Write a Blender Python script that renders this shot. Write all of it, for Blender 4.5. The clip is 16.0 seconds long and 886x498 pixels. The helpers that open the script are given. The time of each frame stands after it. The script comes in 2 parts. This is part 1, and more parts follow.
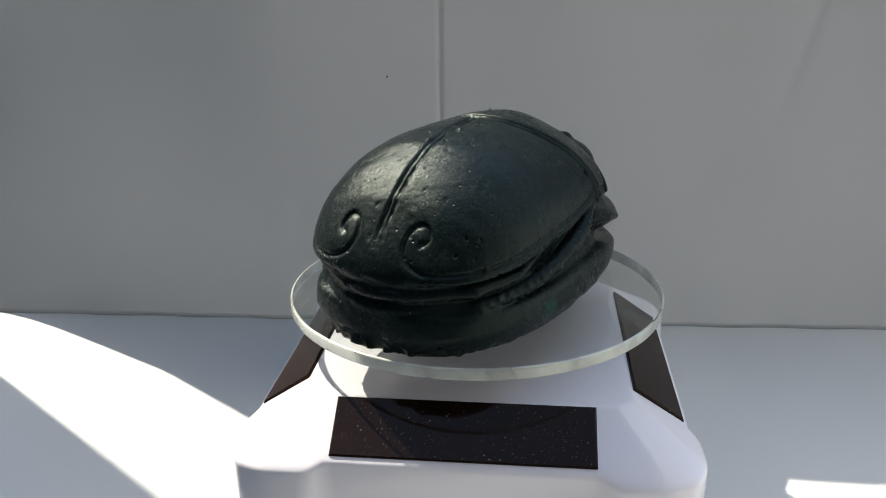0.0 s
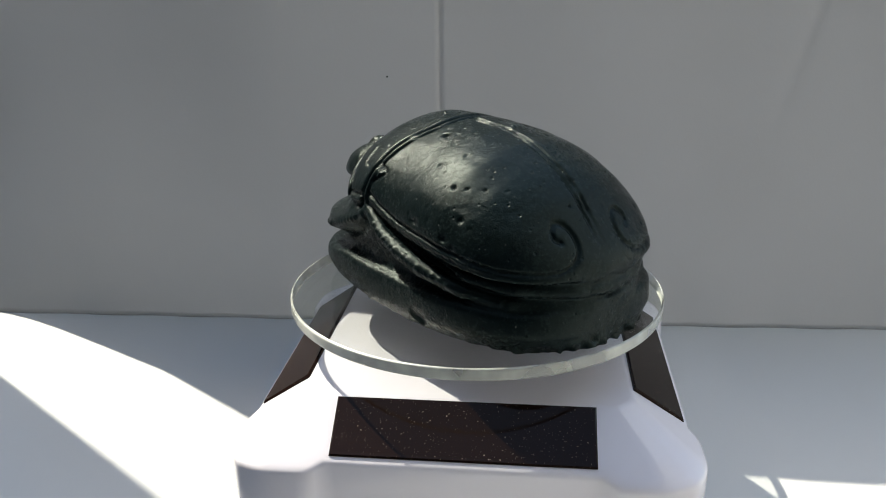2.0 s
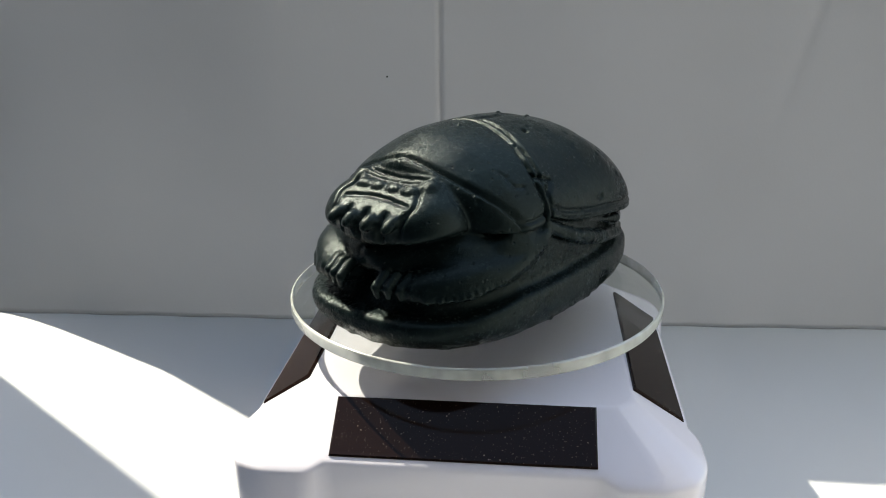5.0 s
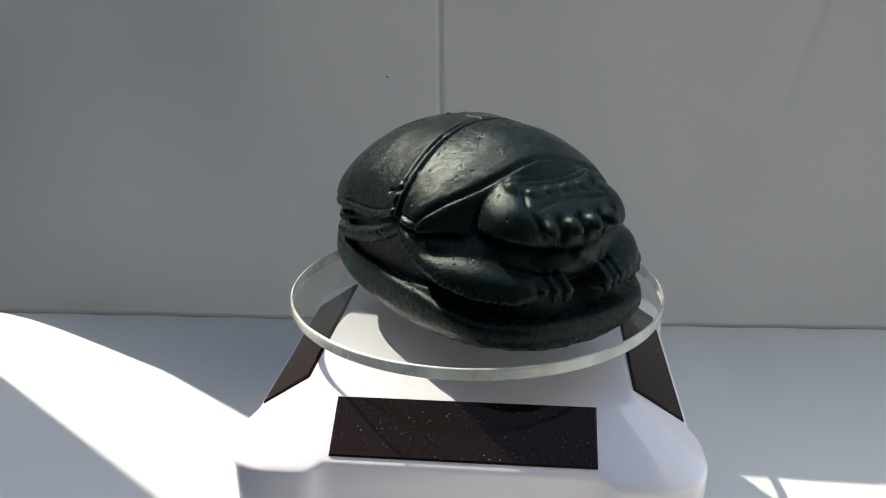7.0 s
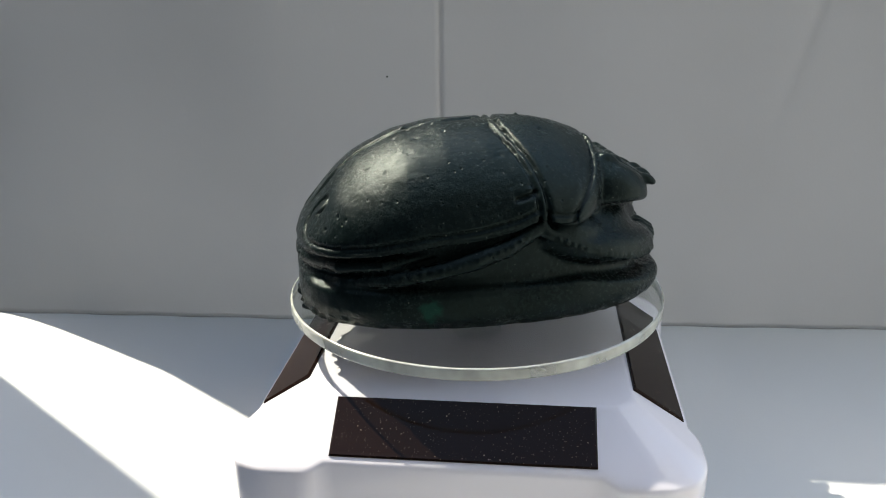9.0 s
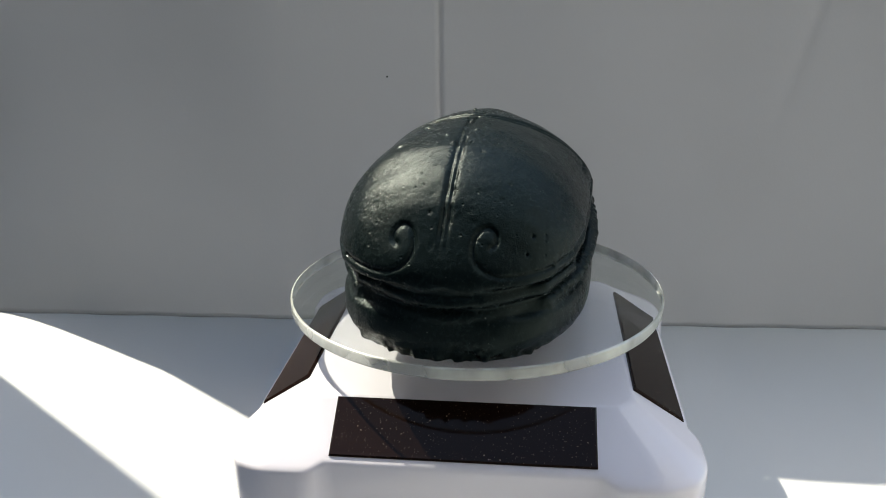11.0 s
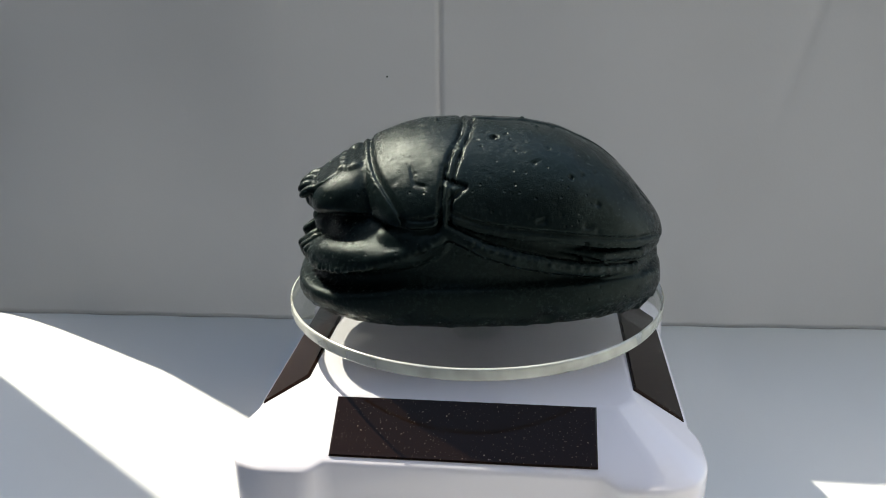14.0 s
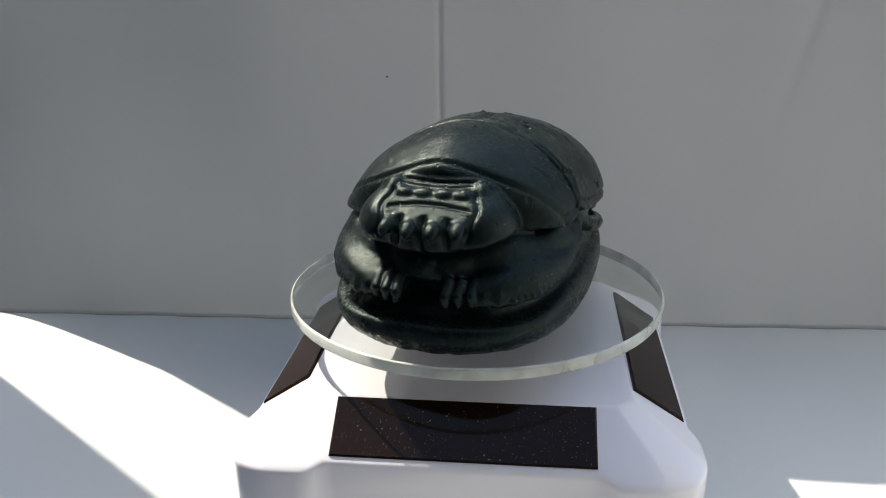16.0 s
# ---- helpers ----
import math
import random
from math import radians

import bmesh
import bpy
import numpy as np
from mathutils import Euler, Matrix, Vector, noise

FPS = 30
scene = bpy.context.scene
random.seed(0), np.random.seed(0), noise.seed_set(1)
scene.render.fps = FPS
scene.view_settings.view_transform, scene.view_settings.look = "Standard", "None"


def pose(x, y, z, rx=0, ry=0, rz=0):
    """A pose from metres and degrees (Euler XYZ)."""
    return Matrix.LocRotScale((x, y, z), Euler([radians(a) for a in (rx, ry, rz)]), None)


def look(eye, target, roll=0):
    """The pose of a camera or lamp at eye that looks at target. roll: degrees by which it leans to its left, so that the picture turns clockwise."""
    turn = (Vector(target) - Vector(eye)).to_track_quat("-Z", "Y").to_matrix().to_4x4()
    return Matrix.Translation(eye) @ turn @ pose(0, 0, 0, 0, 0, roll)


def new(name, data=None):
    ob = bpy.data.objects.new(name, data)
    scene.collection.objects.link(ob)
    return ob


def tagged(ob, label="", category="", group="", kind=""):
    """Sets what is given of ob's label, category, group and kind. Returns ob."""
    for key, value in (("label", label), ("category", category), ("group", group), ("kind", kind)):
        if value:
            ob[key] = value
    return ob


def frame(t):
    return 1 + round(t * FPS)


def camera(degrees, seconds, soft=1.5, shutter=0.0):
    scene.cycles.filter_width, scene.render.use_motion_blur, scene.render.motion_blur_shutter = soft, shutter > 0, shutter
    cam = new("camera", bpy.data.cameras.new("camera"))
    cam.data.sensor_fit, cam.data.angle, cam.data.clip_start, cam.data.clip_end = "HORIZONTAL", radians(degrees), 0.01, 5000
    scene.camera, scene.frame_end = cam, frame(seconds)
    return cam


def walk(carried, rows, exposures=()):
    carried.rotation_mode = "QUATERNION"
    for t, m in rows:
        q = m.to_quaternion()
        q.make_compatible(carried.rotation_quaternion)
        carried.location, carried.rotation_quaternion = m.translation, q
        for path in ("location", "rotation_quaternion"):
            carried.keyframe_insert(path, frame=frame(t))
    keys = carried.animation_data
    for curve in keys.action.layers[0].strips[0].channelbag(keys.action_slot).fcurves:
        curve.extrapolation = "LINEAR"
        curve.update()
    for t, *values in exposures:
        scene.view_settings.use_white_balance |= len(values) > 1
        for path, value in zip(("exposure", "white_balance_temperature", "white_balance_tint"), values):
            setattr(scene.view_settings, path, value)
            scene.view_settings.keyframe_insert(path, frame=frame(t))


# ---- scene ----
cam = camera(54.67, 16.0, 0.95)
VIEW = look((0.00000, -0.19585, 0.12103), (-0.00797, -0.00775, 0.05354), -0.668)
EXPOSURES = ((0.0, 1.24), (1.0, 1.13), (2.0, 1.16), (3.0, 1.26), (4.0, 1.34), (5.2, 1.26), (6.5, 1.16), (7.5, 1.21), (8.5, 1.34), (9.0, 1.36), (10.4, 1.24), (11.5, 1.13), (12.5, 1.16),
             (13.0, 1.21), (14.5, 1.32), (15.0, 1.30), (16.0, 1.24))
walk(cam, [(0.0, VIEW), (16.0, VIEW)], [(t, stops + 0.03, 7450, 6) for t, stops in EXPOSURES])

TURN_RATE = 34.590          # degrees a second, counter-clockwise from above
HEADING = 60.7              # where the beetle looks at the start
STAND_TURN = -3.82
DISC_Z = 0.0405
DISC_R = 0.0451

# ---- light ----
SUN_FLOW = Vector((0.65, -0.55, -1.0))
world = bpy.data.worlds.new("world")
scene.world = world
world.use_nodes = True
wn = world.node_tree.nodes
sky = wn.new("ShaderNodeTexSky")
sky.sky_type, sky.sun_disc = "NISHITA", False
sky.sun_elevation, sky.sun_rotation = radians(49.6), radians(-49.8)
world.node_tree.links.new(sky.outputs[0], wn["Background"].inputs[0])
wn["Background"].inputs[1].default_value = 0.22
sun_data = bpy.data.lights.new("sun", "SUN")
sun_data.energy, sun_data.angle, sun_data.color = 3.4, radians(0.53), (1.0, 0.96, 0.91)
sun = new("sun", sun_data)
sun.matrix_world = look((0, 0, 0), SUN_FLOW)


# ---- materials ----
def material(name, colour, rough=0.5, metal=0.0, spec=0.5):
    m = bpy.data.materials.new(name)
    m.use_nodes = True
    b = m.node_tree.nodes["Principled BSDF"]
    b.inputs["Base Color"].default_value = (*colour, 1)
    b.inputs["Roughness"].default_value = rough
    b.inputs["Metallic"].default_value = metal
    b.inputs["Specular IOR Level"].default_value = spec
    return m, b


def noise_node(m, scale, detail=4.0, rough=0.5):
    n = m.node_tree.nodes
    c = n.new("ShaderNodeTexCoord")
    t = n.new("ShaderNodeTexNoise")
    t.inputs["Scale"].default_value, t.inputs["Detail"].default_value, t.inputs["Roughness"].default_value = scale, detail, rough
    m.node_tree.links.new(c.outputs["Object"], t.inputs["Vector"])
    return t


def ramp(m, source, stops):
    r = m.node_tree.nodes.new("ShaderNodeValToRGB")
    for e, (pos, col) in zip((r.color_ramp.elements[0], r.color_ramp.elements[1]), stops):
        e.position, e.color = pos, (*col, 1)
    m.node_tree.links.new(source, r.inputs[0])
    return r


def bump(m, b, source, strength, distance, before=None):
    n = m.node_tree.nodes.new("ShaderNodeBump")
    n.inputs["Strength"].default_value, n.inputs["Distance"].default_value = strength, distance
    m.node_tree.links.new(source, n.inputs["Height"])
    if before:
        m.node_tree.links.new(before.outputs[0], n.inputs["Normal"])
    m.node_tree.links.new(n.outputs[0], b.inputs["Normal"])
    return n


def paper_material(name, colour):
    m, b = material(name, colour, 0.75, 0, 0.25)
    fibre, cloud = noise_node(m, 900, 5), noise_node(m, 9, 3)
    c = ramp(m, cloud.outputs[0], ((0.3, [v * 0.96 for v in colour]), (0.7, colour)))
    m.node_tree.links.new(c.outputs[0], b.inputs["Base Color"])
    bump(m, b, fibre.outputs[0], 0.15, 0.0002)
    return m


def sheen_patch(m, where, under, centre, radius, ragged, colour):
    """A ragged patch of sheen painted as another colour round one point of the surface."""
    n, k = m.node_tree.nodes, m.node_tree.links
    far = n.new("ShaderNodeVectorMath")
    far.operation = "DISTANCE"
    far.inputs[1].default_value = centre
    k.new(where, far.inputs[0])
    scaled = n.new("ShaderNodeMath")
    scaled.operation = "MULTIPLY_ADD"
    scaled.inputs[1].default_value = 1 / radius
    k.new(far.outputs["Value"], scaled.inputs[0]), k.new(ragged.outputs[0], scaled.inputs[2])
    mask = ramp(m, scaled.outputs[0], ((0.75, (0.9,) * 3), (1.45, (0.0,) * 3)))
    mix = n.new("ShaderNodeMix")
    mix.data_type = "RGBA"
    mix.inputs[7].default_value = (*colour, 1)
    k.new(mask.outputs[0], mix.inputs[0]), k.new(under, mix.inputs[6])
    return mix.outputs[2]


def black_material():
    m, b = material("black_cast_stone", (0.010, 0.014, 0.016), 0.36, 0.0, 0.12)
    b.inputs["Specular Tint"].default_value = (0.74, 1.0, 0.93, 1.0)
    grain, patch, big = noise_node(m, 3600, 4, 0.6), noise_node(m, 1150, 5, 0.7), noise_node(m, 70, 4)
    c = ramp(m, patch.outputs[0], ((0.35, (0.0036, 0.0070, 0.0076)), (0.75, (0.0078, 0.0138, 0.0144))))
    # green sheen of the sunlit plinth flank, painted into the base colour
    green_sheen = sheen_patch(m, patch.inputs["Vector"].links[0].from_socket, c.outputs[0], (-0.0155, -0.0270, 0.0050), 0.0058, noise_node(m, 420, 3), (0.006, 0.036, 0.028))
    fleck = ramp(m, noise_node(m, 1500, 1, 0.3).outputs[0], ((0.80, (0.0,) * 3), (0.83, (0.6,) * 3)))
    dusty = m.node_tree.nodes.new("ShaderNodeMix")
    dusty.data_type = "RGBA"
    dusty.inputs[7].default_value = (0.22, 0.23, 0.22, 1)
    m.node_tree.links.new(fleck.outputs[0], dusty.inputs[0])
    m.node_tree.links.new(green_sheen, dusty.inputs[6])
    m.node_tree.links.new(dusty.outputs[2], b.inputs["Base Color"])
    wear = m.node_tree.nodes.new("ShaderNodeMix")
    wear.inputs[0].default_value = 0.38
    m.node_tree.links.new(patch.outputs[0], wear.inputs[2])
    m.node_tree.links.new(big.outputs[0], wear.inputs[3])
    r = ramp(m, wear.outputs[0], ((0.38, (0.13,) * 3), (0.62, (0.33,) * 3)))
    m.node_tree.links.new(r.outputs[0], b.inputs["Roughness"])
    cells = m.node_tree.nodes.new("ShaderNodeTexVoronoi")
    cells.inputs["Scale"].default_value = 420
    m.node_tree.links.new(patch.inputs["Vector"].links[0].from_socket, cells.inputs["Vector"])
    pits = ramp(m, cells.outputs["Distance"], ((0.06, (0.0,) * 3), (0.17, (1.0,) * 3)))
    first = bump(m, b, grain.outputs[0], 0.7, 0.0001)
    bump(m, b, pits.outputs[0], 0.5, 0.0003, bump(m, b, patch.outputs[0], 0.42, 0.0003, first))
    return m


def plastic_material():
    m, b = material("white_plastic", (0.72, 0.71, 0.775), 0.2)
    fine = noise_node(m, 500, 3)
    bump(m, b, fine.outputs[0], 0.03, 0.0002)
    return m


def panel_material():
    m, b = material("solar_film", (0.012, 0.0062, 0.0046), 0.07, 0.0, 0.1)
    dust = noise_node(m, 2600, 2, 0.4)
    c = ramp(m, dust.outputs[0], ((0.69, (0.012, 0.0062, 0.0046)), (0.75, (0.24, 0.19, 0.15))))
    m.node_tree.links.new(c.outputs[0], b.inputs["Base Color"])
    return m


def pane_material():
    """Clear flat glass: lets light straight through, with a weak mirror."""
    m = bpy.data.materials.new("clear_sheet")
    m.use_nodes = True
    n, k = m.node_tree.nodes, m.node_tree.links
    n.remove(n["Principled BSDF"])
    clear, gloss, mix, fres = n.new("ShaderNodeBsdfTransparent"), n.new("ShaderNodeBsdfGlossy"), n.new("ShaderNodeMixShader"), n.new("ShaderNodeFresnel")
    clear.inputs[0].default_value = (0.955, 0.97, 0.96, 1)
    gloss.inputs["Roughness"].default_value = 0.03
    fres.inputs[0].default_value = 1.45
    k.new(fres.outputs[0], mix.inputs[0]), k.new(clear.outputs[0], mix.inputs[1]), k.new(gloss.outputs[0], mix.inputs[2])
    dust, dirt, both = noise_node(m, 2400, 2, 0.4), n.new("ShaderNodeBsdfDiffuse"), n.new("ShaderNodeMixShader")
    speck = ramp(m, dust.outputs[0], ((0.70, (0.0,) * 3), (0.76, (0.6,) * 3)))
    dirt.inputs[0].default_value = (0.6, 0.6, 0.6, 1)
    k.new(speck.outputs[0], both.inputs[0]), k.new(mix.outputs[0], both.inputs[1]), k.new(dirt.outputs[0], both.inputs[2])
    k.new(both.outputs[0], n["Material Output"].inputs[0])
    return m


def rim_material():
    """The moulded edge of the platter: clear, but slightly milky."""
    m, b = material("milky_rim", (0.86, 0.91, 0.83), 0.22)
    b.inputs["IOR"].default_value = 1.49
    haze = noise_node(m, 90, 3)
    k = ramp(m, haze.outputs[0], ((0.35, (0.5,) * 3), (0.65, (0.78,) * 3)))
    m.node_tree.links.new(k.outputs[0], b.inputs["Transmission Weight"])
    return m


PAPER = paper_material("grey_card", (0.32, 0.325, 0.335))
WALL = paper_material("wall_paint", (0.07, 0.075, 0.08))
WOOD = paper_material("floor_wood", (0.045, 0.035, 0.028))
TABLE = paper_material("white_board", (0.55, 0.57, 0.575))
WHITE = paper_material("white_bounce", (0.64, 0.645, 0.65))
GREY = paper_material("grey_shade_board", (0.16, 0.165, 0.17))
BLACK, PLASTIC, FILM, PANE, RIM = black_material(), plastic_material(), panel_material(), pane_material(), rim_material()


# ---- building helpers ----
def part(name, bm, mat, parent=None, label="", smooth=True):
    me = bpy.data.meshes.new(name)
    bm.to_mesh(me)
    bm.free()
    for mm in (mat if isinstance(mat, (list, tuple)) else [mat]):
        me.materials.append(mm)
    if smooth:
        me.polygons.foreach_set("use_smooth", [True] * len(me.polygons))
    ob = new(name, me)
    if parent:
        ob.parent = parent
    return tagged(ob, label) if label else ob


def lobed_square(a, r, z, lobe, flat):
    """A square ring whose rounded corners stand a little proud of the sides and hang a little lower."""
    pts = []
    for q in range(4):
        c, s = math.cos(math.pi / 2 * q), math.sin(math.pi / 2 * q)
        row = []
        for i in range(41):
            t = -1 + i / 20
            along = t * (a - r)
            k = min(1.0, max(0.0, (abs(along) - 0.0285) / 0.0030))
            row.append((a, along, k * k * (3 - 2 * k)))
        for i in range(1, 14):
            w = math.pi / 2 * i / 14
            x, y, j = a - r + r * math.cos(w), a - r + r * math.sin(w), i / 14
            row.append((x + flat * (a - r * j - x), y + flat * (a - r + r * j - y), 1.0))
        for x, y, k in row:
            k *= lobe
            m = max(abs(x), abs(y))
            over = 0.0021 * k / m
            x, y = x * (1 + over * (abs(x) / m) ** 4), y * (1 + over * (abs(y) / m) ** 4)
            pts.append((c * x - s * y, s * x + c * y, z - 0.0013 * k))
    return pts


def loft(bm, rings, cap_start=False, cap_end=False, mat_index=0):
    loops = [[bm.verts.new(p) for p in ring] for ring in rings]
    n = len(loops[0])
    for a, b in zip(loops, loops[1:]):
        for i in range(n):
            f = bm.faces.new((a[i], a[(i + 1) % n], b[(i + 1) % n], b[i]))
            f.material_index = mat_index
    if cap_start:
        bm.faces.new(loops[0][::-1])
    if cap_end:
        bm.faces.new(loops[-1])
    return loops


def circle(r, z, n=128):
    return [(r * math.cos(2 * math.pi * i / n), r * math.sin(2 * math.pi * i / n), z) for i in range(n)]


def lerp(x, xs, ys):
    return float(np.interp(x, xs, ys))


# ---- setting ----
def table():
    bm = bmesh.new()
    loft(bm, [[(-1.2, -0.14, z), (1.2, -0.14, z), (1.2, 0.9, z), (-1.2, 0.9, z)] for z in (-0.02, 0.0)], True, True)
    ob = part("floor", bm, TABLE, smooth=False)
    tagged(ob, "smooth white board lying under the display stand", "table surface", kind="structure")


FOLD_X = -0.0113


def card_y(x, z):
    """Depth of the standing card: two leaves that meet in a fold; one leaf bows back and is cut aslant at its free end."""
    y = 0.0680 - (0.040 if x < FOLD_X else 0.028) * (x - FOLD_X)
    left = max(0.0, (FOLD_X - x) / 0.15)
    y += 0.0125 * left * left * (1 - math.exp(-z / 0.022))
    y += 0.004 * math.sin(max(0.0, x - FOLD_X) * 9) * (z / 0.2)
    y += 0.0006 * math.sin(x * 61 + z * 23) * min(1.0, z / 0.03)
    y += 0.0006 * max(0.0, 1 - abs(x - FOLD_X) / 0.0007)
    y += 0.0002 / (1 + math.exp(-(x + 0.0613) / 0.0012)) + 0.0003 * math.sin(x * 210 + z * 90) * math.exp(-z / 0.012)
    y += 0.0003 * max(0.0, 1 - abs(x - 0.100 - 0.28 * (z - 0.10)) / 0.0022) * min(1.0, max(0.0, (z - 0.06) / 0.02))
    return y


def backdrop():
    bm = bmesh.new()
    zs = [0.164 * (j / 32) ** 1.3 for j in range(33)]
    front = []
    for z in zs:
        free = -0.1835 + 0.245 * min(z, 0.108)
        xs = [free + (FOLD_X - 0.0007 - free) * i / 100 for i in range(101)] + [FOLD_X, FOLD_X + 0.0007] + [FOLD_X + 0.21 * i / 130 for i in range(1, 131)]
        tall = [lerp(x, (-0.155, -0.027, 0.3), (0.90, 1.0, 1.0)) for x in xs]
        front.append([bm.verts.new((x, card_y(x, z * k), z * k)) for x, k in zip(xs, tall)])
    for a, b in zip(front, front[1:]):
        for i in range(len(xs) - 1):
            bm.faces.new((a[i], a[i + 1], b[i + 1], b[i]))
    bmesh.ops.solidify(bm, geom=bm.faces[:], thickness=-0.0006)
    ob = part("backdrop", bm, PAPER)
    tagged(ob, "upright folded sheet of pale grey card", "backdrop", kind="structure")
    bm = bmesh.new()
    y = card_y(-0.0278, 0.0822)
    loft(bm, [[(-0.0278 + r * math.cos(t), d, 0.0822 + r * math.sin(t)) for t in np.linspace(0, 2 * math.pi, 9)[:-1]] for r, d in ((0.0003, y + 0.0002), (0.0003, y - 0.0001), (0.0002, y - 0.0002))], True, True)
    part("speck", bm, BLACK, ob, "tiny dark speck")


def side_shade():
    # unseen board, added to cut the sun patch's lower edge and dim the left
    bm = bmesh.new()
    a, b = Vector((-0.237, 0.1075)), Vector((-0.75, -0.1855))
    d = (b - a).normalized()
    n = Vector((-d.y, d.x)) * 0.0008
    loft(bm, [[(p.x, p.y, z) for p in (a - n, a + n, b + n, b - n)] for z in (0.0, 0.80)], True, True)
    ob = part("wall_side_shade", bm, GREY, smooth=False)
    tagged(ob, "tall unseen grey board added to shade the front left", "board", kind="structure")


def bounce_wall():
    """An unseen white wall in the sun, added as a reflector to brighten the right."""
    slab("wall_bounce_north", (0.36, -0.141, 0.0), (0.38, 0.05, 0.70), WHITE, "smooth unseen white wall added to bounce sun from the right")
    slab("wall_bounce_south", (0.36, -0.45, -0.75), (0.38, -0.141, 0.70), WHITE, "smooth unseen white wall added to bounce sun from the right")


def slab(name, lo, hi, mat, label):
    """An upright or flat slab from lo to hi."""
    bm = bmesh.new()
    loft(bm, [[(lo[0], lo[1], z), (hi[0], lo[1], z), (hi[0], hi[1], z), (lo[0], hi[1], z)] for z in (lo[2], hi[2])], True, True)
    tagged(part(name, bm, mat, smooth=False), label, "room shell", kind="structure")


def room():
    """An unseen dim room, added to shape the daylight: open behind the card and at one side."""
    slab("wall_south", (-1.2, -1.25, -0.75), (1.2, -1.2, 1.4), WALL, "unseen plain wall added to keep the surroundings dim")
    slab("wall_west", (-1.25, -1.25, -0.75), (-1.2, 0.9, 1.4), WALL, "unseen plain wall added to keep the surroundings dim")
    slab("wall_east", (1.2, -0.45, -0.75), (1.25, 0.9, -0.05), WALL, "unseen low wall added under a wide opening for daylight")
    slab("wall_southeast", (1.2, -1.25, -0.75), (1.25, -0.45, 1.4), WALL, "unseen plain wall added beside a wide opening for daylight")
    slab("floor_room", (-1.25, -1.25, -0.80), (1.25, 0.9, -0.75), WOOD, "unseen dark brown floor added below the table")
    slab("ceiling", (-1.25, -1.25, 1.4), (1.25, -0.42, 1.45), WALL, "unseen ceiling added to block sky light from the front")


# ---- display stand ----
def display_stand():
    base = new("display_stand")
    base.matrix_world = pose(0, 0, 0, 0, 0, STAND_TURN)
    tagged(base, "white plastic turntable base with brown solar panels", "display stand")
    bm = bmesh.new()
    prof = [(0.0472, 0.0100, 0.0, 1, 0), (0.0480, 0.0105, 0.001, 1, 0), (0.0483, 0.0108, 0.0196, 1, 0), (0.0482, 0.0107, 0.0204, 1, 0), (0.0479, 0.0100, 0.0209, 0.96, 0.1),
            (0.0474, 0.0085, 0.0213, 0.86, 0.4), (0.0466, 0.0070, 0.0219, 0.62, 0.7), (0.0440, 0.0060, 0.0236, 0.3, 0.8), (0.0362, 0.0040, 0.0287, 0, 0.8), (0.0356, 0.0038, 0.0291, 0, 0.6),
            (0.0346, 0.0036, 0.0293, 0, 0.6)]
    loft(bm, [lobed_square(*q) for q in prof], True, True)
    part("body", bm, PLASTIC, base)
    bm = bmesh.new()
    loft(bm, [circle(r, z, 40) for r, z in ((0.0060, 0.0292), (0.0060, 0.0300), (0.0041, 0.0303), (0.0041, 0.0375))], True, True)
    part("shaft", bm, PANE, base, "clear plastic shaft")
    # four sloping panels
    low, high = Vector((0, -0.0470, 0.0215)), Vector((0, -0.0359, 0.0291))
    for q in range(4):
        bm = bmesh.new()
        along = (high - low).normalized()
        out = Vector((0, -along.z, along.y)).normalized()
        rings = []
        for lift, inset in ((-0.001, 0), (0.0003, 0), (0.0006, 0.0003)):
            rings.append([tuple(c + out * lift) for c in (
                low + Vector((-0.0274 + inset, 0, 0)) + along * inset, low + Vector((0.0274 - inset, 0, 0)) + along * inset,
                high + Vector((0.0274 - inset, 0, 0)) - along * inset, high + Vector((-0.0274 + inset, 0, 0)) - along * inset)])
        loft(bm, rings, True, True)
        ob = part("solar_panel", bm, FILM, base, "dark brown glossy solar panel", smooth=False)
        ob.matrix_local = pose(0, 0, 0, 0, 0, 90 * q)


def glass_disc():
    ob = new("turntable_disc")
    tagged(ob, "round clear acrylic platter on the stand", "platter")
    bm = bmesh.new()
    h, top = 0.0014, 0.0013
    edge = [(DISC_R - 0.0005 + 0.0005 * math.cos(w), top - h + (h - 0.0005) * (1 if w > 0 else -1) + 0.0005 * math.sin(w)) for w in [math.pi / 2 * k / 4 for k in (-4, -3, -2, -1, -0.01, 0.01, 1, 2, 3, 4)]]
    loft(bm, [circle(r, z, 192) for r, z in edge])
    part("rim", bm, RIM, ob, "pale greenish milky rim")
    bm = bmesh.new()
    for r, z in (edge[0], edge[-1]):
        ring = [bm.verts.new(p) for p in circle(r, z, 192)]
        bm.faces.new(ring)
    part("plate", bm, PANE, ob, "clear plate", smooth=False)
    bm = bmesh.new()
    loft(bm, [circle(r, z, 40) for r, z in ((0.0046, -0.0024), (0.0046, -0.0018))], True, True)
    part("hub", bm, BLACK, ob, "small dark round hub", smooth=False)
    return ob


# ---- the carved beetle: a solid given by distances, in millimetres: u forward, v to its left, z up ----
def smin(a, b, k):
    h = np.clip(0.5 + 0.5 * (b - a) / k, 0, 1)
    return b + (a - b) * h - k * h * (1 - h)


def smax(a, b, k):
    return -smin(-a, -b, k)


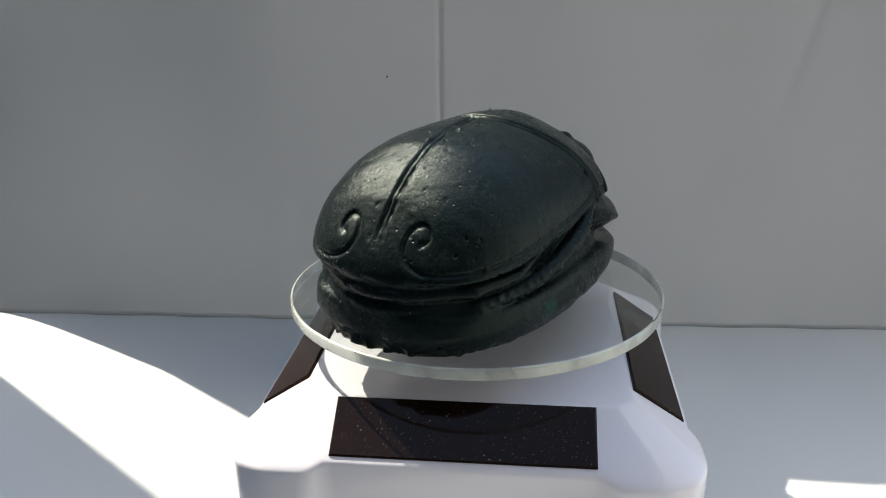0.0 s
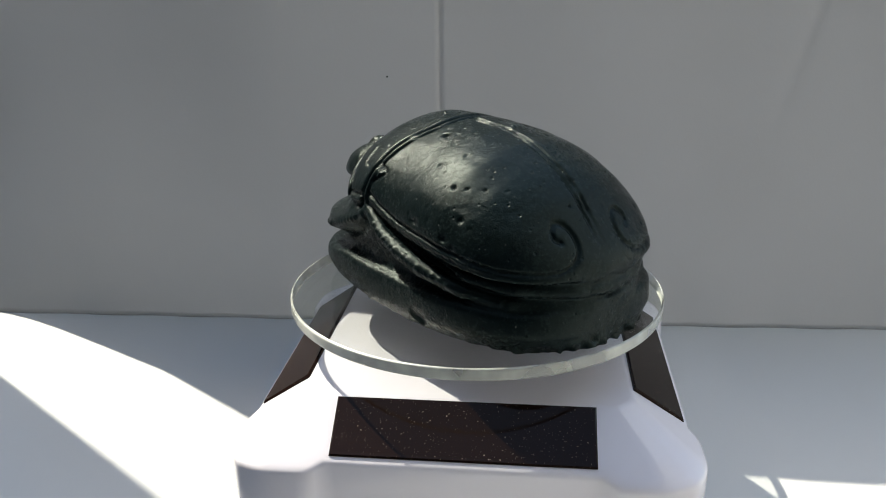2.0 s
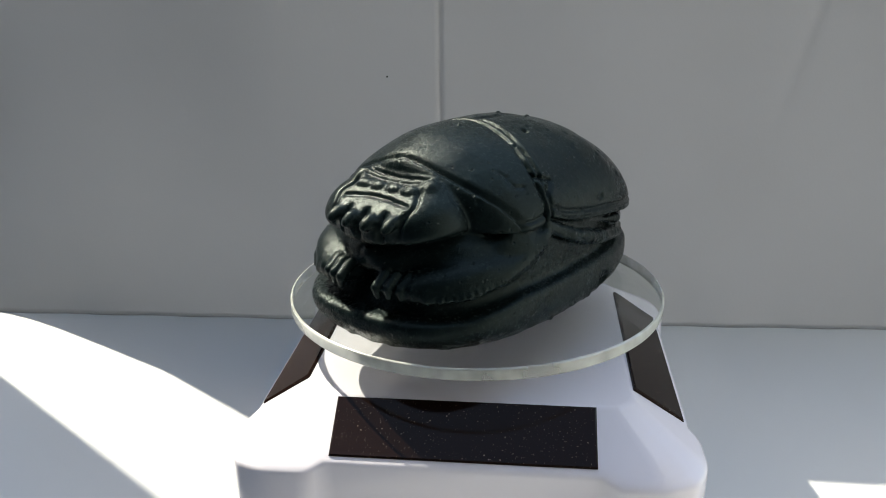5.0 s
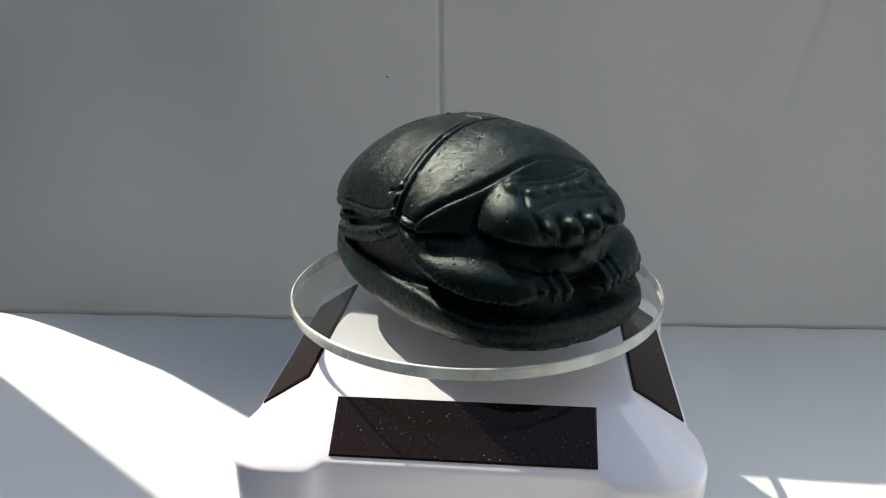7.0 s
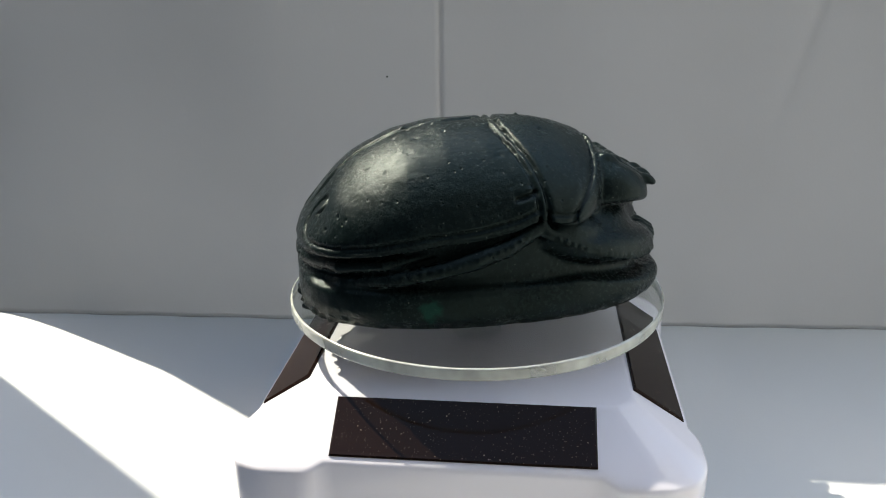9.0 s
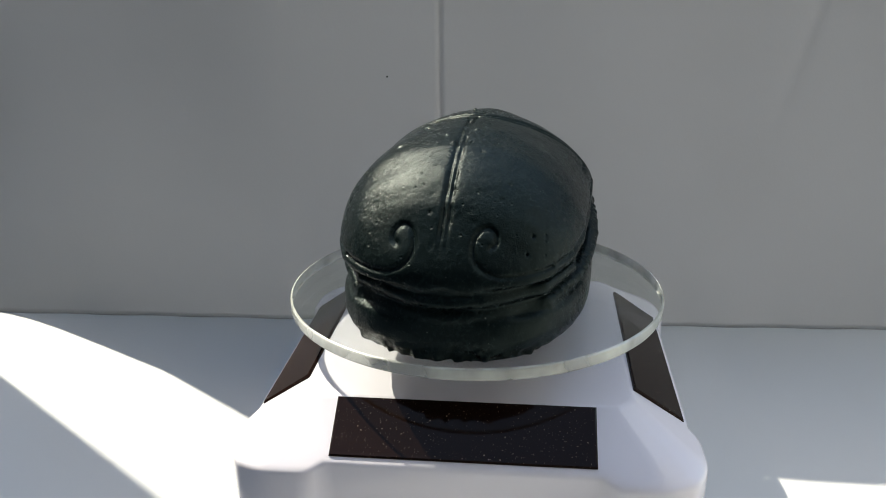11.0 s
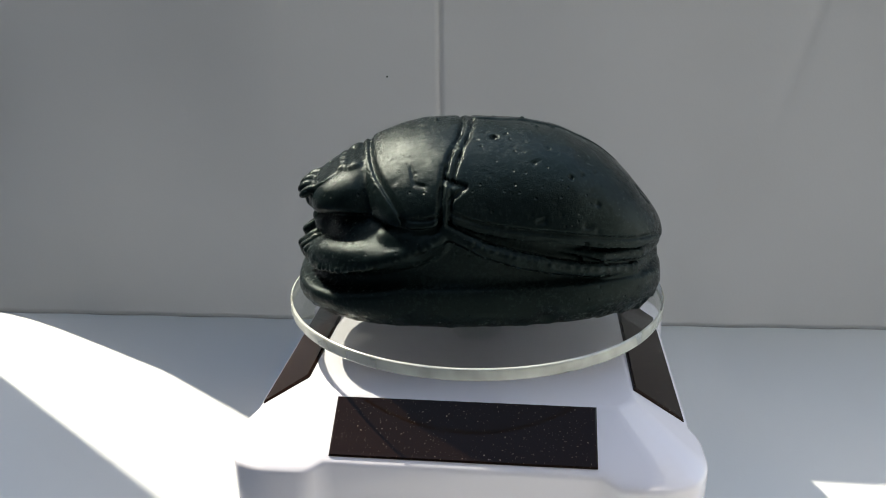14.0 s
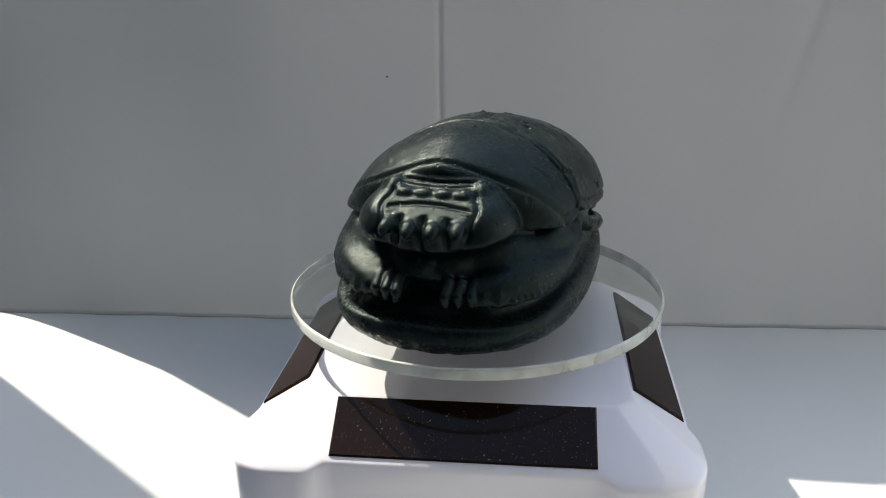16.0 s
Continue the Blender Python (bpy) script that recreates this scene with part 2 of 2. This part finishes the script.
def ellipsoid(U, V, Z, c, r, pitch=0.0, yaw=0.0):
    u, v, z = U - c[0], V - c[1], Z - c[2]
    cy, sy = math.cos(yaw), math.sin(yaw)
    u, v = cy * u + sy * v, cy * v - sy * u
    cp, sp = math.cos(pitch), math.sin(pitch)
    u, z = cp * u - sp * z, sp * u + cp * z
    k0 = np.sqrt((u / r[0]) ** 2 + (v / r[1]) ** 2 + (z / r[2]) ** 2) + 1e-6
    k1 = np.sqrt((u / r[0] ** 2) ** 2 + (v / r[1] ** 2) ** 2 + (z / r[2] ** 2) ** 2) + 1e-6
    return k0 * (k0 - 1) / k1


def tube(U, V, Z, pts, radii):
    d = None
    for (a, b), (ra, rb) in zip(zip(pts, pts[1:]), zip(radii, radii[1:])):
        a, ab = np.array(a, float), np.array(b, float) - np.array(a, float)
        t = np.clip(((U - a[0]) * ab[0] + (V - a[1]) * ab[1] + (Z - a[2]) * ab[2]) / (ab @ ab), 0, 1)
        e = np.sqrt((U - a[0] - t * ab[0]) ** 2 + (V - a[1] - t * ab[1]) ** 2 + (Z - a[2] - t * ab[2]) ** 2) - (ra + (rb - ra) * t)
        d = e if d is None else np.minimum(d, e)
    return d


def line2(P, Q, pts):
    """Distance in a plane to a broken line."""
    d = None
    for a, b in zip(pts, pts[1:]):
        a, ab = np.array(a, float), np.array(b, float) - np.array(a, float)
        t = np.clip(((P - a[0]) * ab[0] + (Q - a[1]) * ab[1]) / (ab @ ab), 0, 1)
        e = np.sqrt((P - a[0] - t * ab[0]) ** 2 + (Q - a[1] - t * ab[1]) ** 2)
        d = e if d is None else np.minimum(d, e)
    return d


def rounded(pts, times=2):
    """The broken line with its corners cut, twice over."""
    for _ in range(times):
        out = [pts[0]]
        for a, b in zip(pts, pts[1:]):
            out += [tuple(0.75 * x + 0.25 * y for x, y in zip(a, b)), tuple(0.25 * x + 0.75 * y for x, y in zip(a, b))]
        pts = out + [pts[-1]]
    return pts


def groove(d, width, depth):
    """What a groove adds to the distance, at the distance d from its line."""
    return depth * np.exp(-(d / width) ** 2)


def soft_noise(shape, cell, seed):
    rng = np.random.default_rng(seed)
    small = rng.standard_normal([int(n / cell) + 3 for n in shape]).astype(np.float32)
    out = small
    for ax, n in enumerate(shape):
        x = np.arange(n) / cell
        i = x.astype(int)
        f = x - i
        f = (f * f * (3 - 2 * f)).astype(np.float32)
        sh = [1, 1, 1]
        sh[ax] = n
        f = f.reshape(sh)
        out = np.take(out, i, ax) * (1 - f) + np.take(out, i + 1, ax) * f
    return out


PROFILE_U = (-42.9, -42.4, -41.6, -40.2, -38.8, -36, -33, -29, -26, -19, -10, 0, 6, 12, 17, 22, 27, 30)
PROFILE_H = (16.6, 18.0, 19.4, 21.4, 23.1, 26.5, 30.1, 33.4, 35.2, 38.5, 40.4, 41, 41.1, 40.8, 39.8, 38, 35.5, 33)
PROFILE_W = (0.5, 7, 11, 14.6, 17.2, 20.4, 22.6, 24.6, 25.6, 26.8, 27, 26.8, 26.6, 26.4, 25.8, 24.0, 20.8, 17)


def smooth_table(x, xs, ys, reach):
    """The table's value along the first axis of x, rounded over so many millimetres."""
    fine = np.arange(-60, 60, 0.1)
    raw = np.interp(fine, xs, ys)
    k = np.exp(-0.5 * (np.arange(-40, 41) * 0.1 / reach) ** 2)
    return np.interp(x[:, :1, :1], fine, np.convolve(raw, k / k.sum(), "same")).astype(np.float32)


def near(c, reach, org, step):
    """The block of cells within reach of the point c."""
    return tuple(slice(max(0, int((v - reach - o) / step)), max(1, int((v + reach - o) / step) + 1)) for v, o in zip(c, org))


def add_ball(d, grid, c, r, k, org, step):
    s = near(c, r + 3, org, step)
    U, V, Z = (g[s] for g in grid)
    d[s] = smin(d[s], np.sqrt((U - c[0]) ** 2 + (V - c[1]) ** 2 + (Z - c[2]) ** 2) - r, k)


def body_field(U, V, Z, shape, step):
    """Plinth, core, wing cases and neck shield."""
    A, M = np.abs(V - 0.2), np.abs(V - 0.85)
    B = np.abs(V - smooth_table(U, (-40, -15, 5, 30), (0.65, 0.6, -0.45, -0.45), 2.0))
    # plinth: drawn in at the foot, with a rough skirt left by the mould
    pw = 2.5 + 0.45 * np.clip(Z / 5, 0, 1)
    rp = ((np.abs(U + 0.2) / 42.7) ** pw + (A / 27.7) ** pw) ** (1 / pw)
    side = (rp - 1) * 27.7 + 0.012 * (Z - 4.0) ** 2 + 0.105 * np.maximum(4.2 - Z, 0) ** 2
    lid = 9.5 - 2.2 * np.clip((U - 18) / 14, 0, 1)
    d = smax(side, Z - lid, 1.8)
    # core between plinth and wing cases
    rc = ((np.abs(U + 1.5) / 39.8) ** 2.4 + (A / 24.8) ** 2.4) ** (1 / 2.4)
    core = smax((rc - 1) * 25, Z - 24, 2)
    core = smax(core, Z - 24 + 0.80 * np.maximum(U - 18, 0) + 0.30 * np.maximum(-U - 14, 0), 3)
    d = smin(d, core, 2.0)
    # wing cases and neck shield as one dome
    h = smooth_table(U, PROFILE_U, PROFILE_H, 0.9)
    w = smooth_table(U, PROFILE_U, PROFILE_W, 0.6)
    zb = smooth_table(U, (-44, -38, -31, -22, -17, -5, 3, 8, 12, 22, 30), (15.2, 15.7, 16.5, 18.0, 18.8, 20, 21.6, 24, 22.4, 22.4, 22), 1.5)
    rise = np.maximum(Z - zb, 0) / np.maximum(h - zb, 1.0)
    power = np.where(V > 0, 2.14, 2.14 - 0.14 * np.clip(B / 8, 0, 1)) - 0.27 * np.clip((U + 17) / 20, 0, 1) - 0.24 * np.clip((U - 4) / 18, 0, 1)
    rd = ((B / w) ** power + rise ** power) ** (1 / power)
    gu, gv, gz = np.gradient(rd, step)
    dome = (rd - 1) / np.clip(np.sqrt(gu * gu + gv * gv + gz * gz), 0.025, 0.6)
    dome = smax(dome, zb - Z, 1.0)
    front = 0.85 * (U - 27.0 + 4.7 * (A / 21) ** 3)
    dome = smax(smax(dome, front, 1.8), -U - 43.0, 1.6)
    # grooves on the dome
    cross = U - (2.4 + 0.0155 * B * B / (1 + 0.55 * (B / 26) ** 4))
    rough = np.clip(1 + 0.35 * soft_noise(shape, 1.7 / step, 8), 0.2, 1.8)
    dome = dome + (groove(cross - 0.9, 0.5, 0.95) + groove(cross + 1.2, 0.42, 0.75) * np.clip((Z - 21) / 3, 0, 1)) * rough
    rear = np.clip((-cross) / 2, 0, 1)
    dome = dome + rear * (groove(M - 0.6, 0.4, 0.6) * rough) * np.clip((Z - 21) / 4, 0, 1)
    dome = dome + rear * (groove(Z - zb - 2.3, 0.45, 0.75) + 0.6 * groove(Z - zb - 0.9, 0.35, 0.5)) * np.clip((U + 35) / 4, 0, 1)
    dome = dome + groove(front + 2.0, 0.45, 0.75) * (front < 0)
    dome = dome + np.clip(cross, 0, 1) * groove(Z - zb - 2.0, 0.45, 0.75) * (front < -2)
    swirl = [(21, 18.3), (17, 17.9), (12.6, 17.6), (9.0, 18.4), (6.4, 20.4), (5.7, 23.2), (6.7, 25.6), (8.7, 26.2), (10.3, 25.0), (10.5, 23.4), (9.5, 22.8)]
    dome = dome + groove(line2(M, Z, rounded(swirl)), 0.42, 0.7) * (U < -24)
    notch = np.where(V > 0, line2(U, Z, [(8.4, 31.8), (4.5, 30.7), (8.0, 28.2)]), line2(U, Z, [(7.6, 29.2), (3.4, 28.0)]))
    dome = dome + groove(notch, 0.42, 0.85) * (A > 16)
    scratch = line2(U, Z, [(15.7, 33.7), (15.0, 31.0), (13.0, 30.7)])
    dome = dome + groove(scratch, 0.3, 0.35) * (V > 14)
    # casting flaws: shallow dents and a pocked patch on one wing case
    pocks = np.clip(soft_noise(shape, 1.3 / step, 21) - 1.15, 0, 1.2)
    patch = np.exp(-((U + 15) / 9) ** 2 - ((V - 21) / 7) ** 2) + 0.35
    dome = dome + 0.50 * pocks * patch
    d = smin(d, dome, 0.7)
    return smin(d, ellipsoid(U, V, Z, (20, 0, 17.2), (16, 22.5, 8.5)), 1.0)


def legs_field(d, U, V, Z, grid, org, step):
    """Hind legs along the flanks, forelegs with serrated edges and fingers, ridges under the tail."""
    for s in (1, -1):
        hind = [(9, 24.6 * s, 22.0), (1, 26.3 * s, 18.0), (-6, 26.6 * s, 15.8), (-13, 26.2 * s, 14.0), (-23, 24.4 * s, 12.0), (-33, 19.2 * s, 10.2), (-40, 8 * s, 9.4)]
        d = smin(d, tube(U, V, Z, hind, (1.5, 1.8, 1.9, 1.8, 1.6, 1.5, 1.3)), 0.7)
        upper = [(-14, 23.8 * s, 17.0), (-25, 23.6 * s, 15.0), (-34, 18.6 * s, 13.7), (-40.6, 7.5 * s, 12.8)]
        d = smin(d, tube(U, V, Z, upper, (0.2, 1.2, 1.5, 1.3)), 0.7)
        fore = [(10, 25.2 * s, 20.4), (18, 25.2 * s, 17.0), (25, 24.0 * s, 14.6), (32, 20.4 * s, 12.8), (37.4, 15.0 * s, 12.0)]
        d = smin(d, tube(U, V, Z, fore, (1.5, 1.5, 1.5, 1.4, 1.2)), 0.8)
        d = smin(d, ellipsoid(U, V, Z, (25.0, 15.8 * s, 15.0), (15.6, 8.6, 4.4), 0.10, -0.52 * s), 1.2)
        d = smin(d, ellipsoid(U, V, Z, (15.5, 20.8 * s, 18.4), (8.5, 5.2, 4.6), 0.1, -0.25 * s), 1.0)
        d = smin(d, ellipsoid(U, V, Z, (34.2, 10.2 * s, 12.9), (5.2, 6.4, 3.2), 0.1, -0.35 * s), 0.8)
    d = np.ascontiguousarray(d, dtype=np.float32)
    rng = np.random.default_rng(5)
    for s in (1, -1):
        for path, k0, n, lift in ((fore, 0.06, 19, -0.25), (hind, 0.12, 24, 0.45)):
            P = np.array(path) * np.array((1, s * np.sign(path[0][1]), 1))
            for i in range(n):
                t = (k0 + (0.93 - k0) * i / (n - 1)) * (len(P) - 1)
                j = min(int(t), len(P) - 2)
                c = P[j] + (t - j) * (P[j + 1] - P[j]) + np.array((0.3, 1.25 * s, 1.3 * lift))
                add_ball(d, grid, c, rng.uniform(0.62, 0.85), 0.35, org, step)
        for i in range(5):
            v = 5.0 + 2.45 * i
            u = 42.2 - 0.022 * v * v
            a, b = (u - 3.4, v * s, 15.3), (u - 0.6, (v + 0.2) * s, 11.4 + 0.15 * i)
            blk = near(((a[0] + b[0]) / 2, v * s, 12.4), 7, org, step)
            d[blk] = smin(d[blk], tube(U[blk], V[blk], Z[blk], [a, (u - 0.5, v * s, 13.4), b], (1.2, 1.2, 0.7)), 0.45)
    # folds under the tail
    blk = (slice(0, int((-20 - org[0]) / step)),)
    u, v, z = U[blk], V[blk], Z[blk]
    a = np.abs(v)
    ring = ((np.abs(u) / 41.6) ** 2.3 + (a / 25.6) ** 2.3) ** (1 / 2.3) - 1
    for z0, k, r in ((9.3, 0.09, 1.2), (12.4, 0.06, 1.5), (14.8, 0.05, 1.0)):
        ridge = np.sqrt((z - z0 - k * a) ** 2 + ring ** 2 * 40 ** 2) - r
        d[blk] = smin(d[blk], ridge, 0.8)
    lens = np.minimum(np.abs(z - 15.0 + 0.05 * a * a), np.abs(z - 10.6 - 0.05 * a * a))
    d[blk] = d[blk] + groove(lens, 0.5, 0.15) * (a < 7.5) * (u < -36)
    return d


def head_field(d, U, V, Z):
    """The shovel-shaped head: a sloping plate with drooping cheeks, toothed in front."""
    B = np.abs(V + 0.2)
    c, s = math.cos(0.5), math.sin(0.5)
    S, N = (U - 27) * c - (Z - 33.5) * s, (U - 27) * s + (Z - 33.5) * c
    wide = np.interp(S, (-9, -4, 0, 3.5, 6.5, 9, 11.5, 13.3, 15), (12.0, 13.0, 15.2, 17.3, 17.7, 16.2, 13.6, 11.2, 8.0)).astype(np.float32)
    top = N - 0.3 + 0.078 * np.maximum(B - 7.5, 0) ** 2 + 0.012 * np.maximum(S - 8, 0) ** 2 + 0.15 * np.maximum(1.2 - S, 0) ** 2
    head = smax(smax(top * 0.85, (B - wide) * 0.8, 5.0), S - 16.9 + 0.010 * B * B, 3.0)
    head = smin(head, ellipsoid(U, B, Z, (29.6, 10.6, 24.0), (8.4, 6.2, 6.8), 0.2, -0.15), 1.6)
    head = smax(head, -(Z - 20.6 - 0.05 * (U - 30) - 0.011 * B * B), 1.6)
    head = smax(head, -S - 3.6, 3.0)
    face = np.clip((N + 4) / 1.5, 0, 1)
    # line between plate and cheeks
    head = head + groove(line2(S, B, rounded([(-1.5, 9.9), (2.0, 9.0), (5.0, 8.6), (8.0, 10.3), (11.0, 9.6), (16, 8.6)])), 0.5, 0.6) * face
    inner = np.clip((9.2 - B) / 0.8, 0, 1) * face
    bow = 0.015 * B * B
    for at, width, depth in ((-0.8 - bow, 0.4, 0.5), (1.2 - bow, 0.45, 0.7), (3.0 - bow, 0.4, 0.35), (7.9 + bow, 0.5, 0.5)):
        head = head + groove(S - at, width, depth) * inner
    # four blunt teeth parted by notches
    tooth = np.clip((S - 10.8) / 1.5, 0, 1)
    for v0 in (-5.0, 0.0, 5.0):
        head = head + groove(V - v0 * (1 + 0.01 * (S - 12)) + 0.35, 0.7, 0.9) * tooth * np.clip((N + 5) / 2, 0, 1)
    d = smin(d, head, 0.6)
    for v0 in (-7.5, -2.5, 2.5, 7.5):
        k = 0.018 * v0 * v0
        d = smin(d, ellipsoid(U, V, Z, (40.2 - k, v0 - 0.35, 26.3), (2.2, 1.45, 1.1), 0.6), 0.9)
    for v0 in (-6.2, -2.1, 2.1, 6.2):
        d = smin(d, ellipsoid(U, V, Z, (31.3, v0 - 0.3, 31.5), (1.2, 1.7, 0.7), 0.5), 0.8)
    for v0 in (-9.3, 9.3):
        d = smin(d, ellipsoid(U, V, Z, (28.4, v0 - 0.3, 32.0), (2.2, 1.6, 1.3), 0.5), 1.0)
    d = smin(d, ellipsoid(U, V, Z, (30.5, 0, 17.2), (8.0, 10.5, 5.0)), 1.0)
    # small mouth piece under the plate
    return smin(d, ellipsoid(U, V, Z, (37.4, 0.3, 18.6), (1.6, 2.0, 1.6)), 0.6)


def beetle_field(U, V, Z, shape, org, step):
    d = body_field(U, V, Z, shape, step).astype(np.float32)
    d = legs_field(d, U, V, Z, (U, V, Z), org, step)
    fwd = (slice(int((12 - org[0]) / step), None), slice(None), slice(int((12 - org[2]) / step), None))
    d[fwd] = head_field(d[fwd], U[fwd], V[fwd], Z[fwd])
    # uneven casting, rough and chipped towards the foot
    d = d + 0.07 * soft_noise(shape, 6.0 / step, 3) + 0.03 * soft_noise(shape, 1.6 / step, 4)
    low = np.clip((3.2 - Z) / 3, 0, 1)
    tail = np.clip((-U - 22) / 14, 0, 1)
    d = d + low * (0.14 * soft_noise(shape, 2.2 / step, 5) + 0.20 * soft_noise(shape, 1.1 / step, 6) - tail * (0.8 + 0.5 * soft_noise(shape, 1.4 / step, 9)))
    chip = np.clip(soft_noise(shape, 5.0 / step, 14) - 0.9, 0, 1)
    d = d + 1.6 * chip * np.clip((5.5 - Z) / 4, 0, 1)
    return smax(d, -Z, 0.5)


def surface(d, org, step):
    """Surface nets: one vertex in each cell that the surface crosses, one quad over each crossed edge."""
    inside = d < 0
    corners = [(i, j, k) for i in (0, 1) for j in (0, 1) for k in (0, 1)]
    n = [s - 1 for s in d.shape]

    def cut(a, c):
        return a[c[0]:c[0] + n[0], c[1]:c[1] + n[1], c[2]:c[2] + n[2]]

    count = sum(cut(inside, c).astype(np.int8) for c in corners)
    mixed = (count > 0) & (count < 8)
    cells = np.argwhere(mixed)
    index = np.full(n, -1, np.int64)
    index[mixed] = np.arange(len(cells))
    vals = np.stack([cut(d, c)[mixed] for c in corners], 1)
    total, hits = np.zeros((len(cells), 3)), np.zeros(len(cells))
    for a in range(8):
        for b in range(a + 1, 8):
            diff = np.array(corners[b]) - np.array(corners[a])
            if abs(diff).sum() != 1:
                continue
            cross = (vals[:, a] < 0) != (vals[:, b] < 0)
            t = vals[:, a] / np.where(cross, vals[:, a] - vals[:, b], 1)
            total += np.where(cross[:, None], np.array(corners[a]) + t[:, None] * diff, 0)
            hits += cross
    verts = (cells + total / hits[:, None]) * step + np.array(org)
    quads = []
    for ax in range(3):
        b, c = (ax + 1) % 3, (ax + 2) % 3
        lo, hi = [slice(1, -1)] * 3, [slice(1, -1)] * 3
        lo[ax], hi[ax] = slice(0, -1), slice(1, None)
        s0, s1 = inside[tuple(lo)], inside[tuple(hi)]
        where = np.argwhere(s0 != s1)
        flip = s0[s0 != s1]
        where = where + np.array([0 if i == ax else 1 for i in range(3)])
        eb, ec = np.eye(3, dtype=int)[b], np.eye(3, dtype=int)[c]
        ids = [index[tuple((where + o).T)] for o in (-eb - ec, -ec, 0 * eb, -eb)]
        q = np.stack(ids, 1)
        q[~flip] = q[~flip][:, ::-1]
        quads.append(q)
    return verts, np.concatenate(quads)


HOLES = ((-2.6, 11.3, 0.95), (-5.4, 10.2, 0.5), (-1.0, 9.2, 0.4), (-6.2, 12.6, 0.4), (4.7, -11.6, 0.6), (5.8, 14.4, 0.6), (6.6, 3.0, 0.5), (-9.3, -6.9, 0.5),
         (-16.0, 16.5, 0.45), (14.9, 19.0, 0.55), (-12.0, 3.5, 0.35), (12.5, -7.5, 0.4), (-20.0, -4.0, 0.4), (-24.0, 18.0, 0.5))
BEADS = ((-8.0, 1.8, 0.55), (-10.5, -1.6, 0.5), (-17.0, 2.4, 0.5), (9.5, 2.0, 0.4), (-13.0, 4.6, 0.35), (-4.0, -3.4, 0.45))


def beetle():
    step = 0.36
    org = (-48.0, -32.0, -2.0)
    shape = (int(96 / step), int(64 / step), int(47 / step))
    ax = [np.arange(n, dtype=np.float32) * step + o for n, o in zip(shape, org)]
    U, V, Z = np.meshgrid(*ax, indexing="ij")
    d = beetle_field(U, V, Z, shape, org, step).astype(np.float32)
    # round casting holes and a few raised beads
    rng = np.random.default_rng(11)
    spots = [(*h, -1) for h in HOLES] + [(*h, 1) for h in BEADS] + [(rng.uniform(-38, 24), rng.uniform(-22, 22), rng.uniform(0.15, 0.36), -1) for _ in range(40)]
    for u, v, r, sign in spots:
        k = np.argwhere(d[int((u - org[0]) / step), int((v - org[1]) / step)] < 0)
        if len(k) == 0:
            continue
        z = org[2] + step * k[-1][0] + 0.2
        s = near((u, v, z), 3, org, step)
        e = np.sqrt((U[s] - u) ** 2 + (V[s] - v) ** 2 + (Z[s] - z) ** 2) - r
        d[s] = np.maximum(d[s], -e) if sign < 0 else smin(d[s], e, 0.25)
    verts, quads = surface(d, org, step)
    me = bpy.data.meshes.new("beetle_statue")
    me.from_pydata((verts * 0.001).tolist(), [], quads.tolist())
    me.materials.append(BLACK)
    me.polygons.foreach_set("use_smooth", [True] * len(me.polygons))
    ob = new("beetle_statue", me)
    return tagged(ob, "black carved scarab beetle on an oval plinth", "statue")


table()
room()
backdrop()
side_shade()
bounce_wall()
display_stand()
disc = glass_disc()
scarab = beetle()


def motions():
    times = [0.5 * i for i in range(33)]
    walk(disc, [(t, pose(-0.0003, 0, DISC_Z, 0, 0, TURN_RATE * t)) for t in times])
    walk(scarab, [(t, pose(0, 0, DISC_Z + 0.0015, 0, 0, HEADING + TURN_RATE * t)) for t in times])


motions()
